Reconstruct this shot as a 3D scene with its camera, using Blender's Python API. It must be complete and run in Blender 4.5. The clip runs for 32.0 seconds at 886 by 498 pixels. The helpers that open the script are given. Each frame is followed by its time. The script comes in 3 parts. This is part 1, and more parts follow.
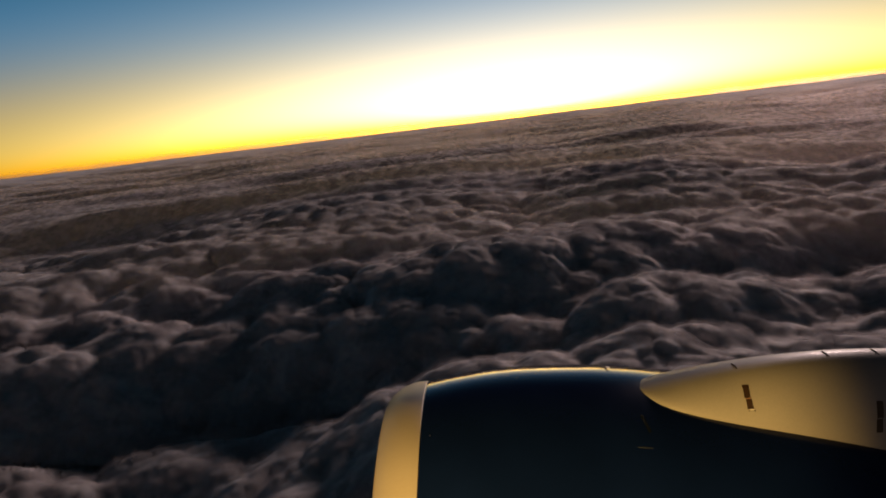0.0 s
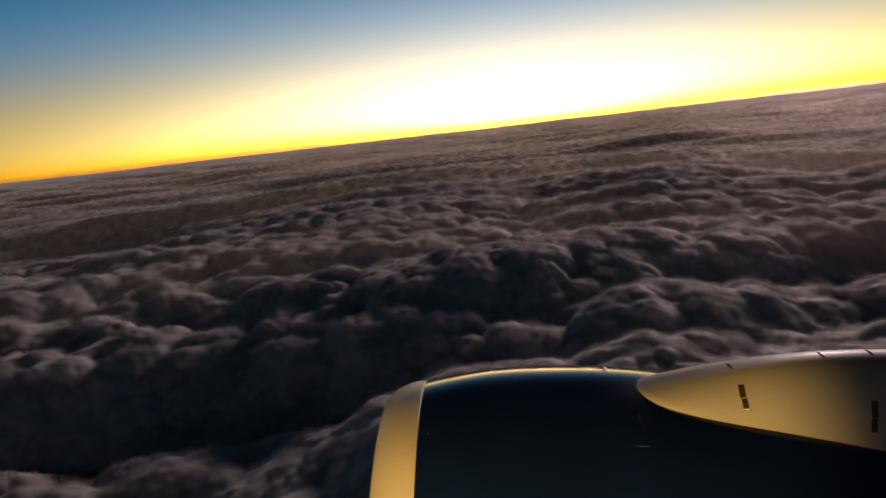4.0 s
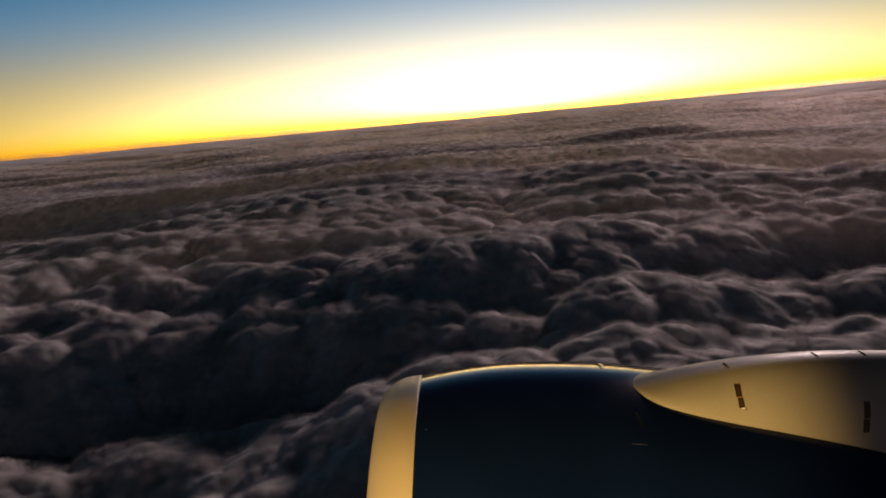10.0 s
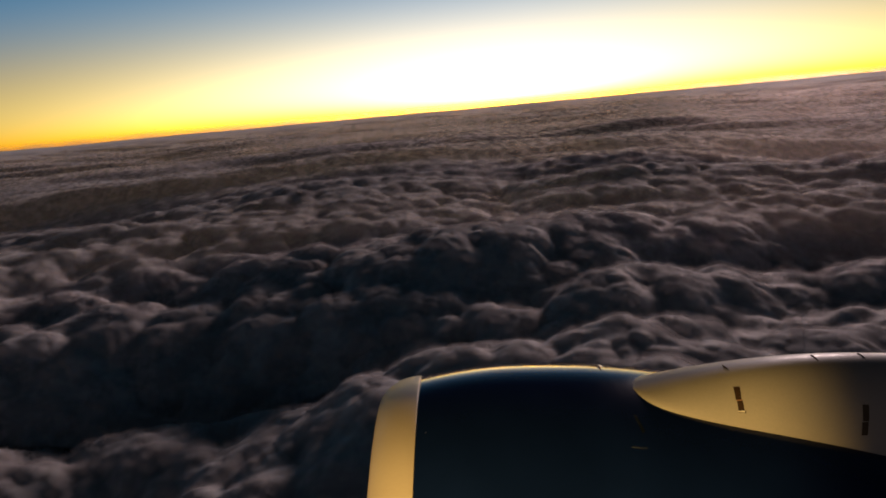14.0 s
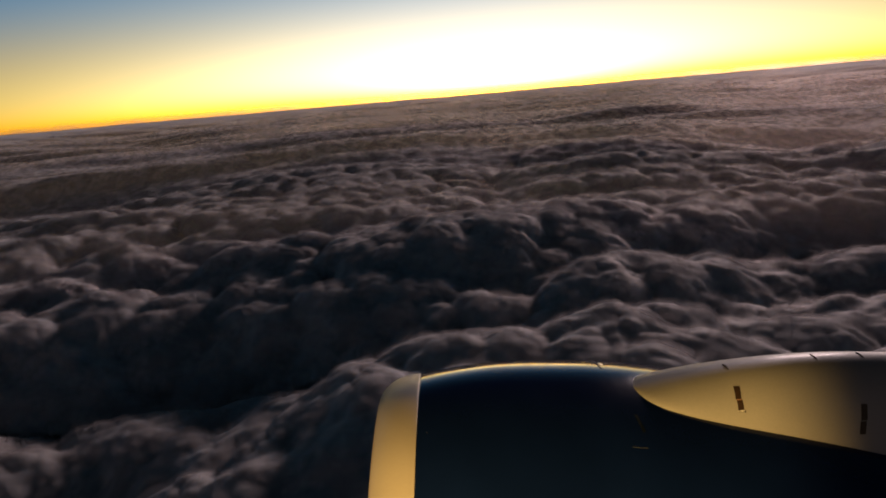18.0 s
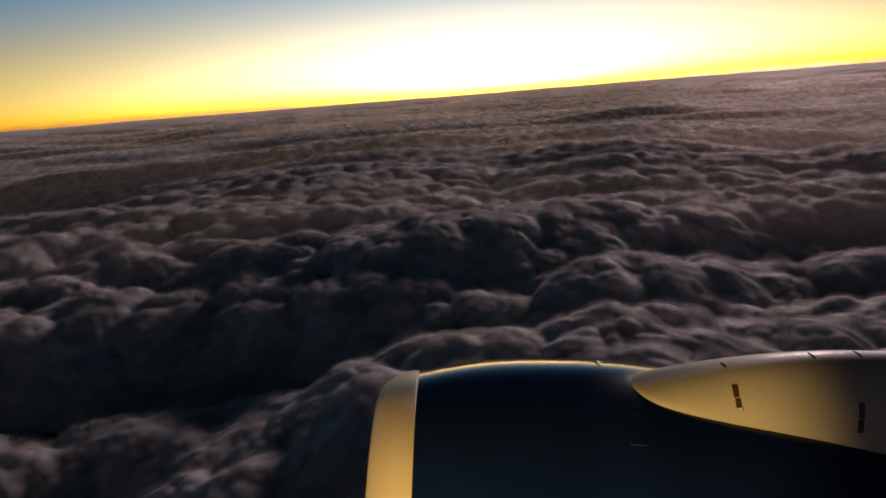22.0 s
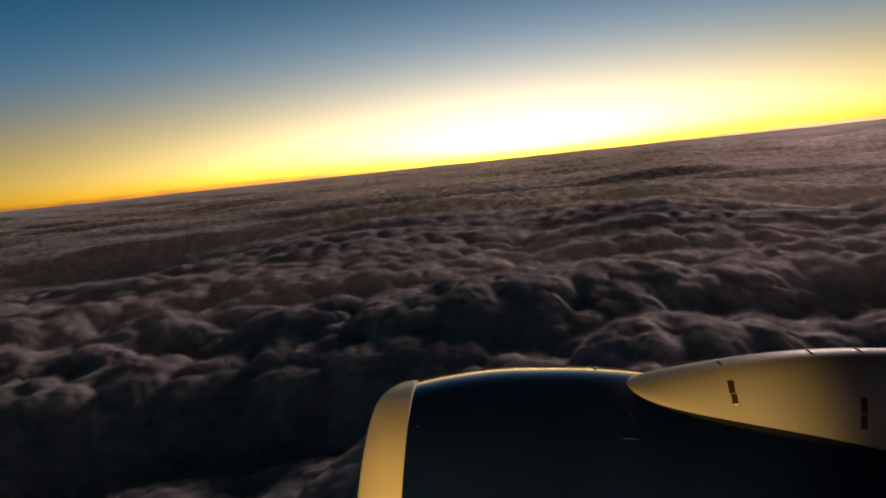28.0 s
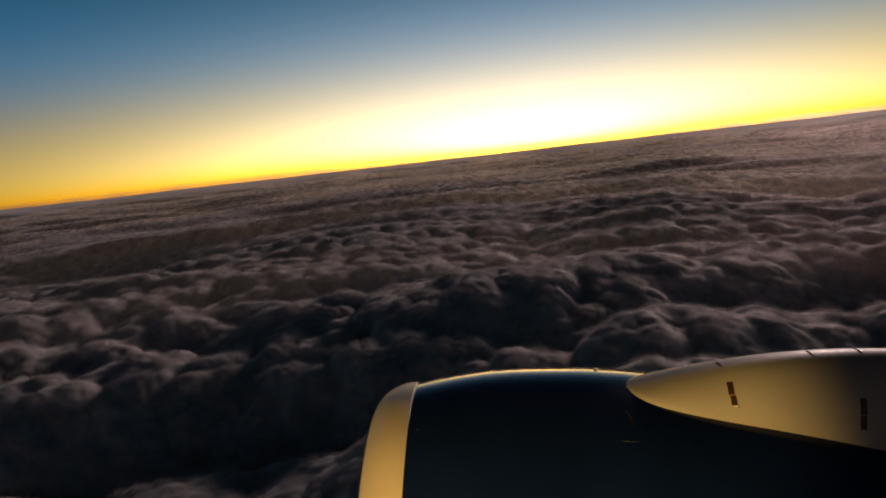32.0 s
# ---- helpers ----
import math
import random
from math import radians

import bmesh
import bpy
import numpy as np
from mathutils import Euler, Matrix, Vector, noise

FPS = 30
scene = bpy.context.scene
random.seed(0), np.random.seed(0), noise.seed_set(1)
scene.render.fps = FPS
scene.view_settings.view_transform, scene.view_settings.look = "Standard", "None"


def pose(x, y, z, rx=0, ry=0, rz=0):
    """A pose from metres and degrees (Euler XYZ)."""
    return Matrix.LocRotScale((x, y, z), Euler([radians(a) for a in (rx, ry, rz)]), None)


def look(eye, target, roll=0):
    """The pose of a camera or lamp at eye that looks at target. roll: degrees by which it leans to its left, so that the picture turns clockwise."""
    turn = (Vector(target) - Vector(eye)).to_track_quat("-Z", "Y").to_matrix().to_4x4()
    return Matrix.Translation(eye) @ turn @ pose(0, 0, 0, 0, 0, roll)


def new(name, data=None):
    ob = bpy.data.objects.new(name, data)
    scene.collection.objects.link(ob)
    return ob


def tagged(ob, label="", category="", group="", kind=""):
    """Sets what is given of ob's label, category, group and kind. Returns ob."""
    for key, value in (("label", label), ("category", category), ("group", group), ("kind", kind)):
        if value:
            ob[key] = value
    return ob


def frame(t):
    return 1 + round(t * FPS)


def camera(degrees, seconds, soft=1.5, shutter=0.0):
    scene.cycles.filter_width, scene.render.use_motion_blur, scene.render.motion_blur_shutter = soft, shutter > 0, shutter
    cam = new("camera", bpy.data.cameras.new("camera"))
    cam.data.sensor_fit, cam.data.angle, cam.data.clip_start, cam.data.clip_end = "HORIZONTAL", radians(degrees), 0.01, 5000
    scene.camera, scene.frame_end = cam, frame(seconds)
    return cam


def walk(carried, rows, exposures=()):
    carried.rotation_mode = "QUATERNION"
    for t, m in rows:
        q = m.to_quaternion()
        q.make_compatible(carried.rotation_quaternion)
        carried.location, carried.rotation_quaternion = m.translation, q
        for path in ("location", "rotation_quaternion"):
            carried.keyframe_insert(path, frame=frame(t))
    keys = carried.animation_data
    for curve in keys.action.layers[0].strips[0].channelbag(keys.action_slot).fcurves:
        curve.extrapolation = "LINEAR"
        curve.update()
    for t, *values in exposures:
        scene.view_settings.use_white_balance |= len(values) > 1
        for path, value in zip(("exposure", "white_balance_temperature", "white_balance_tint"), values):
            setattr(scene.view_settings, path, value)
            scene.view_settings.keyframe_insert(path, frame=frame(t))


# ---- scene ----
cam = camera(70.0, 32.0, 1.7)
scene.cycles.transparent_max_bounces = 32     # thin veils of cloud and painted haze lie one behind another
CRUISE = 120.0     # height of the eye over the middle of the cloud tops
# seconds, eye, yaw, pitch, roll
ROWS = [
    (0.0, 0.0521, 0.0131, -0.0066, 0.837, -12.372, 6.753),
    (0.5, 0.0506, 0.0167, 0.0000, 0.825, -12.558, 6.666),
    (1.0, 0.0563, 0.0137, 0.0030, 0.931, -12.650, 6.653),
    (1.5, 0.0691, 0.0099, -0.0011, 1.094, -12.609, 6.790),
    (2.0, 0.0810, 0.0022, -0.0109, 1.266, -12.402, 6.919),
    (2.5, 0.0813, -0.0057, -0.0245, 1.305, -12.113, 6.908),
    (3.0, 0.0762, -0.0145, -0.0344, 1.263, -11.857, 6.808),
    (3.5, 0.0699, -0.0238, -0.0364, 1.119, -11.715, 6.689),
    (5.5, 0.0260, -0.0226, -0.0463, 0.430, -12.020, 5.841),
    (6.0, 0.0252, -0.0259, -0.0472, 0.434, -11.922, 5.812),
    (6.5, 0.0185, -0.0247, -0.0442, 0.330, -11.881, 5.788),
    (7.0, 0.0139, -0.0228, -0.0392, 0.315, -11.957, 5.651),
    (7.5, 0.0105, -0.0193, -0.0336, 0.328, -12.084, 5.554),
    (8.0, -0.0041, -0.0120, -0.0277, 0.111, -12.183, 5.460),
    (8.5, -0.0155, -0.0059, -0.0188, -0.061, -12.322, 5.346),
    (9.0, -0.0184, -0.0011, -0.0064, -0.143, -12.535, 5.340),
    (9.5, -0.0286, 0.0068, 0.0011, -0.327, -12.742, 5.260),
    (10.0, -0.0387, 0.0094, -0.0026, -0.502, -12.886, 5.179),
    (10.5, -0.0324, 0.0037, -0.0062, -0.389, -12.878, 5.038),
    (11.0, -0.0251, 0.0045, -0.0018, -0.317, -12.894, 5.033),
    (11.5, -0.0252, 0.0113, 0.0103, -0.371, -13.038, 5.082),
    (12.0, -0.0276, 0.0166, 0.0224, -0.413, -13.211, 5.144),
    (12.5, -0.0310, 0.0219, 0.0284, -0.445, -13.322, 5.176),
    (13.0, -0.0352, 0.0246, 0.0343, -0.481, -13.402, 5.128),
    (13.5, -0.0380, 0.0272, 0.0417, -0.529, -13.509, 5.097),
    (14.0, -0.0468, 0.0328, 0.0550, -0.708, -13.696, 5.078),
    (14.5, -0.0537, 0.0395, 0.0677, -0.829, -13.999, 4.989),
    (16.5, -0.0766, 0.0761, 0.1138, -1.238, -15.083, 4.842),
    (17.0, -0.0763, 0.0758, 0.1110, -1.253, -14.959, 4.867),
    (17.5, -0.0806, 0.0749, 0.1101, -1.320, -14.897, 4.872),
    (18.0, -0.0911, 0.0729, 0.1131, -1.416, -14.910, 4.773),
    (18.5, -0.1090, 0.0792, 0.1190, -1.657, -14.991, 4.593),
    (19.0, -0.1185, 0.0909, 0.1290, -1.842, -15.222, 4.456),
    (19.5, -0.1260, 0.1025, 0.1401, -2.004, -15.501, 4.352),
    (20.0, -0.1318, 0.1072, 0.1459, -2.105, -15.688, 4.314),
    (20.5, -0.1294, 0.1033, 0.1430, -2.058, -15.742, 4.308),
    (21.0, -0.1255, 0.0961, 0.1300, -1.968, -15.592, 4.298),
    (21.5, -0.1150, 0.0846, 0.1116, -1.771, -15.270, 4.320),
    (22.0, -0.0979, 0.0729, 0.0957, -1.510, -14.941, 4.409),
    (22.5, -0.0833, 0.0638, 0.0888, -1.317, -14.667, 4.528),
    (23.0, -0.0793, 0.0622, 0.0949, -1.317, -14.585, 4.593),
    (23.5, -0.0735, 0.0646, 0.0983, -1.279, -14.695, 4.632),
    (24.0, -0.0493, 0.0541, 0.0825, -0.994, -14.687, 4.827),
    (24.5, -0.0097, 0.0350, 0.0490, -0.489, -14.257, 5.120),
    (25.0, 0.0299, 0.0094, 0.0092, 0.066, -13.538, 5.453),
    (25.5, 0.0541, -0.0111, -0.0249, 0.419, -12.731, 5.705),
    (27.5, 0.0965, -0.1075, -0.2159, 1.249, -9.285, 5.957),
    (28.0, 0.0994, -0.1101, -0.2235, 1.291, -8.919, 6.020),
    (28.5, 0.1056, -0.1137, -0.2316, 1.388, -8.692, 6.059),
    (29.0, 0.1153, -0.1161, -0.2384, 1.540, -8.568, 6.130),
    (29.5, 0.1296, -0.1256, -0.2449, 1.755, -8.456, 6.227),
    (30.0, 0.1362, -0.1302, -0.2499, 1.834, -8.337, 6.330),
    (30.5, 0.1380, -0.1301, -0.2489, 1.819, -8.289, 6.402),
    (31.0, 0.1346, -0.1230, -0.2344, 1.724, -8.415, 6.415),
    (31.5, 0.1284, -0.1118, -0.2054, 1.566, -8.855, 6.435),
    (32.0, 0.1275, -0.1043, -0.1767, 1.496, -9.429, 6.475),
]


def trs(t, x, y, z, yaw, pitch, roll):
    return t, pose(x, y, CRUISE + z, 90 + pitch, roll, yaw)


walk(cam, [trs(*row) for row in ROWS], [(0.0, 0.0, 7000, 10), (3.5, 0.0, 6900, 10), (13.0, 0.0, 6700, 10), (22.0, 0.0, 6600, 10), (25.2, 0.0, 6600, 10), (27.6, -0.3, 7050, 10), (32.0, -0.3, 7050, 10)])

# ---- sky after sunset: a glow low over the horizon, clear blue above ----
DIP = 1.37        # the cloud horizon lies this far under eye level, degrees
GLOW_AZ = 6.0     # azimuth of the brightest sky, degrees to the right of straight ahead
world = bpy.data.worlds.new("dusk_sky")
scene.world = world
world.use_nodes = True
wt = world.node_tree
wt.nodes.clear()


def wmath(op, a, b=None, c=None, clamp=False):
    n = wt.nodes.new("ShaderNodeMath")
    n.operation, n.use_clamp = op, clamp
    for socket, v in zip(n.inputs, (a, b, c)):
        if v is None:
            continue
        if isinstance(v, (int, float)):
            socket.default_value = v
        else:
            wt.links.new(v, socket)
    return n.outputs[0]


w_co = wt.nodes.new("ShaderNodeTexCoord")
w_sep = wt.nodes.new("ShaderNodeSeparateXYZ")
wt.links.new(w_co.outputs["Generated"], w_sep.inputs[0])
w_elev = wmath("MULTIPLY", wmath("ARCSINE", w_sep.outputs[2]), 57.2958)
w_e = wmath("MAXIMUM", wmath("ADD", w_elev, DIP), 0.0)
w_az = wmath("ABSOLUTE", wmath("SUBTRACT", wmath("MULTIPLY", wmath("ARCTAN2", w_sep.outputs[0], w_sep.outputs[1]), 57.2958), GLOW_AZ))


def w_bell(v, width, power=2.0):
    q = wmath("POWER", wmath("DIVIDE", v, width), power)
    return wmath("EXPONENT", wmath("MULTIPLY", q, -1.0))


w_air = wmath("EXPONENT", wmath("DIVIDE", w_e, -0.9))       # thick air low down reddens the glow
w_high = wmath("EXPONENT", wmath("DIVIDE", w_e, -13.0))     # the blue deepens towards the zenith
w_clear = wmath("SUBTRACT", 1.0, w_bell(w_e, 8.5, 3.0))
w_broad = wmath("MULTIPLY", w_bell(w_e, 6.9, 2.3), w_bell(w_az, 75.0))
w_over = wmath("MULTIPLY_ADD", wmath("ADD", w_elev, DIP), 1.0, 1.4, clamp=True)   # nothing shines from under the clouds
w_core = wmath("MULTIPLY", w_bell(w_e, 1.2, 1.5), w_bell(w_az, 10.0))
w_rgb = wt.nodes.new("ShaderNodeCombineXYZ")
#       glow, width, reddening, broad afterglow, blue low, blue at zenith, core over the sunken sun
SKY = ((3.9, 31.5, 0.10, 0.52, 0.010, 0.006, 14.0),
       (3.4, 30.0, 0.90, 0.38, 0.450, 0.010, 11.0),
       (2.7, 25.0, 4.20, 0.10, 1.000, 0.015, 7.5))
w_veil = wmath("MULTIPLY", w_bell(w_e, 25.0, 3.0), w_bell(w_az, 105.0))   # it fades upwards and away from the glow
for i, (amp, wide, red, broad, low, zen, core) in enumerate(SKY):
    glow = wmath("ADD", wmath("MULTIPLY", wmath("MULTIPLY", w_bell(w_e, 4.35, 1.1), w_bell(w_az, wide)), amp), wmath("MULTIPLY", w_broad, broad))
    glow = wmath("ADD", glow, wmath("MULTIPLY", w_core, core))
    blue = wmath("MULTIPLY", wmath("ADD", wmath("MULTIPLY", wmath("MULTIPLY", w_high, w_veil), low), zen), w_clear)
    thin = wmath("EXPONENT", wmath("MULTIPLY", w_air, -red))
    light = wmath("ADD", wmath("MULTIPLY", glow, thin), blue)
    wt.links.new(wmath("MULTIPLY", light, w_over), w_rgb.inputs[i])
w_bg = wt.nodes.new("ShaderNodeBackground")
w_out = wt.nodes.new("ShaderNodeOutputWorld")
wt.links.new(w_rgb.outputs[0], w_bg.inputs["Color"])
w_bg.inputs["Strength"].default_value = 1.0
wt.links.new(w_bg.outputs[0], w_out.inputs["Surface"])


# added low, warm, broad lamp for the cloud tops; no sun stands there
SUN_AZ, SUN_HIGH = 31.0, 16.0
sun = bpy.data.lights.new("added_sun", "SUN")
sun.energy, sun.angle, sun.color = 1.65, radians(10), (1.0, 0.75, 0.74)
sun_ob = new("added_sun", sun)
sun_ob.matrix_world = look((0, 0, 300), (-math.sin(radians(SUN_AZ)), -math.cos(radians(SUN_AZ)), 300 - math.tan(radians(SUN_HIGH))))


# ---- materials ----
def material(name, base, rough=0.5, metal=0.0, spec=0.5, vary=0.1, scale=3.0, fine=60.0, bump=0.0, bump_scale=40.0, rough_vary=0.08, coat=0.0, stretch=(1, 1, 1)):
    """A painted or metal surface with broad stains, fine grain and a slight relief."""
    m = bpy.data.materials.new(name)
    m.use_nodes = True
    nt = m.node_tree
    p = nt.nodes["Principled BSDF"]
    p.inputs["Metallic"].default_value = metal
    p.inputs["Specular IOR Level"].default_value = spec
    p.inputs["Coat Weight"].default_value = coat
    p.inputs["Coat Roughness"].default_value = 0.12
    co = nt.nodes.new("ShaderNodeTexCoord")
    mp = nt.nodes.new("ShaderNodeMapping")
    mp.inputs["Scale"].default_value = stretch
    nt.links.new(co.outputs["Object"], mp.inputs["Vector"])

    def tex(s, detail):
        t = nt.nodes.new("ShaderNodeTexNoise")
        t.inputs["Scale"].default_value, t.inputs["Detail"].default_value = s, detail
        nt.links.new(mp.outputs[0], t.inputs["Vector"])
        return t.outputs["Fac"]

    broad, grain = tex(scale, 4.0), tex(fine, 3.0)
    add = nt.nodes.new("ShaderNodeMath")
    add.operation = "MULTIPLY_ADD"
    nt.links.new(grain, add.inputs[0])
    add.inputs[1].default_value = 0.4
    nt.links.new(broad, add.inputs[2])
    rng = nt.nodes.new("ShaderNodeMapRange")
    rng.inputs["From Min"].default_value, rng.inputs["From Max"].default_value = 0.4, 1.0
    rng.inputs["To Min"].default_value, rng.inputs["To Max"].default_value = 1 - vary, 1 + vary
    nt.links.new(add.outputs[0], rng.inputs["Value"])
    mul = nt.nodes.new("ShaderNodeVectorMath")
    mul.operation = "SCALE"
    mul.inputs[0].default_value = base
    nt.links.new(rng.outputs[0], mul.inputs["Scale"])
    nt.links.new(mul.outputs[0], p.inputs["Base Color"])
    rr = nt.nodes.new("ShaderNodeMapRange")
    rr.inputs["From Min"].default_value, rr.inputs["From Max"].default_value = 0.3, 0.7
    rr.inputs["To Min"].default_value, rr.inputs["To Max"].default_value = max(0.02, rough - rough_vary), rough + rough_vary
    nt.links.new(broad, rr.inputs["Value"])
    nt.links.new(rr.outputs[0], p.inputs["Roughness"])
    if bump:
        b = nt.nodes.new("ShaderNodeBump")
        b.inputs["Strength"].default_value, b.inputs["Distance"].default_value = 1.0, bump
        nt.links.new(tex(bump_scale, 2.0), b.inputs["Height"])
        nt.links.new(b.outputs[0], p.inputs["Normal"])
    return m


LIP_METAL = material("bare_aluminium", (0.38, 0.345, 0.29), 0.50, 0.35, vary=0.06, scale=2.5, fine=90, bump=0.0004, bump_scale=14, stretch=(0.4, 1, 1))
NAVY = material("navy_gloss_paint", (0.002, 0.006, 0.028), 0.13, 0.0, spec=0.3, vary=0.25, scale=2.0, fine=120, bump=0.0003, bump_scale=6, rough_vary=0.03)
FAIRING = material("grey_satin_paint", (0.185, 0.182, 0.172), 0.50, 0.0, spec=0.15, vary=0.10, scale=2.2, fine=80, bump=0.0006, bump_scale=5, coat=0.05)
DARK = material("dark_recess", (0.022, 0.013, 0.008), 0.7, spec=0.1, vary=0.3)
# paler copy of dark_recess: low contrast of the shaded aft slots, put in the colour
SHADED = material("shaded_recess", (0.040, 0.033, 0.024), 0.7, spec=0.1, vary=0.3)
RUST = material("brown_bar", (0.16, 0.09, 0.05), 0.5, vary=0.2)
PALE = material("pale_marking_paint", (0.62, 0.62, 0.60), 0.5, vary=0.1)
GREY = material("grey_marking_paint", (0.05, 0.058, 0.07), 0.6, spec=0.1, vary=0.2)
DIM = material("faded_placard", (0.003, 0.005, 0.006), 0.7, spec=0.05, vary=0.3)
STEEL = material("bare_steel", (0.6, 0.58, 0.55), 0.3, 1.0, vary=0.1)
WHITE = material("grey_aircraft_paint", (0.24, 0.24, 0.25), 0.35, vary=0.05, scale=0.8, fine=20)
DUCT = material("grey_duct_liner", (0.22, 0.22, 0.23), 0.5, vary=0.12, fine=150)


def cloud_material():
    m = bpy.data.materials.new("stratocumulus")
    m.use_nodes = True
    nt = m.node_tree
    nt.nodes.clear()
    co = nt.nodes.new("ShaderNodeTexCoord")

    def tex(s, detail):
        t = nt.nodes.new("ShaderNodeTexNoise")
        t.inputs["Scale"].default_value, t.inputs["Detail"].default_value = s, detail
        nt.links.new(co.outputs["Object"], t.inputs["Vector"])
        return t.outputs["Fac"]

    ramp = nt.nodes.new("ShaderNodeMapRange")
    ramp.inputs["From Min"].default_value, ramp.inputs["From Max"].default_value = 0.3, 0.7
    ramp.inputs["To Min"].default_value, ramp.inputs["To Max"].default_value = 0.54, 0.70
    nt.links.new(tex(0.008, 6.0), ramp.inputs["Value"])
    col = nt.nodes.new("ShaderNodeVectorMath")
    col.operation = "SCALE"
    col.inputs[0].default_value = CLOUD_TINT
    nt.links.new(ramp.outputs[0], col.inputs["Scale"])
    bump = nt.nodes.new("ShaderNodeBump")
    bump.inputs["Strength"].default_value, bump.inputs["Distance"].default_value = 0.4, 3.0
    nt.links.new(tex(0.09, 5.0), bump.inputs["Height"])
    dif = nt.nodes.new("ShaderNodeSubsurfaceScattering")
    dif.falloff = "RANDOM_WALK"
    dif.inputs["Scale"].default_value = 9.0
    dif.inputs["Anisotropy"].default_value = 0.6
    dif.inputs["Radius"].default_value = (1.0, 0.9, 0.8)
    gls = nt.nodes.new("ShaderNodeBsdfGlossy")
    gls.inputs["Roughness"].default_value = 0.62
    gls.inputs["Color"].default_value = (0.74, 0.70, 0.70, 1)
    nt.links.new(col.outputs[0], dif.inputs["Color"])
    for n in (dif, gls):
        nt.links.new(bump.outputs[0], n.inputs["Normal"])
    mix2 = nt.nodes.new("ShaderNodeMixShader")
    mix2.inputs[0].default_value = 0.10
    nt.links.new(dif.outputs[0], mix2.inputs[1])
    nt.links.new(gls.outputs[0], mix2.inputs[2])
    out = nt.nodes.new("ShaderNodeOutputMaterial")
    she = nt.nodes.new("ShaderNodeBsdfSheen")
    she.inputs["Roughness"].default_value = 0.35
    she.inputs["Color"].default_value = (0.9, 0.86, 0.84, 1)
    nt.links.new(bump.outputs[0], she.inputs["Normal"])
    mix3 = nt.nodes.new("ShaderNodeMixShader")
    mix3.inputs[0].default_value = 0.30
    nt.links.new(mix2.outputs[0], mix3.inputs[1])
    nt.links.new(she.outputs[0], mix3.inputs[2])
    nt.links.new(mix3.outputs[0], out.inputs["Surface"])
    return m


VEILS = (0.6, 1.3, 2.1)      # heights of the thin fringe over the cloud body


def cloud_veil(n):
    """The thin, torn fringe of the cloud: mostly clear, denser where the noise says so."""
    m = bpy.data.materials.new("cloud_fringe")
    m.use_nodes = True
    nt = m.node_tree
    nt.nodes.clear()
    co = nt.nodes.new("ShaderNodeTexCoord")
    t = nt.nodes.new("ShaderNodeTexNoise")
    t.inputs["Scale"].default_value, t.inputs["Detail"].default_value, t.inputs["Roughness"].default_value = 0.06, 6.0, 0.62
    nt.links.new(co.outputs["Object"], t.inputs["Vector"])
    r = nt.nodes.new("ShaderNodeMapRange")
    r.interpolation_type = "SMOOTHSTEP"
    r.inputs["From Min"].default_value, r.inputs["From Max"].default_value = 0.30 + 0.06 * n, 0.70 + 0.05 * n
    r.inputs["To Min"].default_value, r.inputs["To Max"].default_value = 0.0, 0.52 - 0.10 * n
    nt.links.new(t.outputs["Fac"], r.inputs["Value"])
    dif = nt.nodes.new("ShaderNodeBsdfDiffuse")
    dif.inputs["Color"].default_value = (0.54, 0.53, 0.54, 1)
    clear = nt.nodes.new("ShaderNodeBsdfTransparent")
    mix = nt.nodes.new("ShaderNodeMixShader")
    nt.links.new(r.outputs[0], mix.inputs[0])
    nt.links.new(clear.outputs[0], mix.inputs[1])
    lit = nt.nodes.new("ShaderNodeBsdfTranslucent")
    lit.inputs["Color"].default_value = (0.62, 0.56, 0.55, 1)
    body = nt.nodes.new("ShaderNodeMixShader")
    body.inputs[0].default_value = 0.5
    nt.links.new(dif.outputs[0], body.inputs[1])
    nt.links.new(lit.outputs[0], body.inputs[2])
    nt.links.new(body.outputs[0], mix.inputs[2])
    out = nt.nodes.new("ShaderNodeOutputMaterial")
    nt.links.new(mix.outputs[0], out.inputs["Surface"])
    return m


CLOUD_TINT = (1.0, 0.97, 0.97)
CLOUD = cloud_material()


# ---- the deck of cloud: one sheet out to the horizon ----
rng_c = np.random.RandomState(7)
TABLE = rng_c.rand(512, 512)
TABLE2 = rng_c.rand(512, 512)


def value_noise(x, y):
    """Smooth noise between 0 and 1, one wave a unit."""
    xi, yi = np.floor(x).astype(int), np.floor(y).astype(int)
    u, v = x - xi, y - yi
    u, v = u * u * u * (u * (u * 6 - 15) + 10), v * v * v * (v * (v * 6 - 15) + 10)
    a, b = TABLE[xi % 512, yi % 512], TABLE[(xi + 1) % 512, yi % 512]
    c, d = TABLE[xi % 512, (yi + 1) % 512], TABLE[(xi + 1) % 512, (yi + 1) % 512]
    return (a + (b - a) * u) * (1 - v) + (c + (d - c) * u) * v


def puffs(x, y, seed, sharp=7.0):
    """Round heads that melt into one another: about 1 on top of a head, 0 in the creases."""
    xi, yi = np.floor(x).astype(int), np.floor(y).astype(int)
    total = np.ones_like(x)
    for i in (-1, 0, 1):
        for j in (-1, 0, 1):
            cx, cy = xi + i, yi + j
            px = cx + TABLE[(cx + seed) % 512, cy % 512]
            py = cy + TABLE2[(cx + seed) % 512, cy % 512]
            size = 0.75 + 0.5 * TABLE[cy % 512, (cx + 3 * seed) % 512]
            d2 = ((x - px) ** 2 + (y - py) ** 2) / size ** 2
            total += np.exp(sharp * np.maximum(0, 1 - d2) ** 0.8 * (0.6 + 0.4 * size)) - 1
    return np.log(total) / sharp


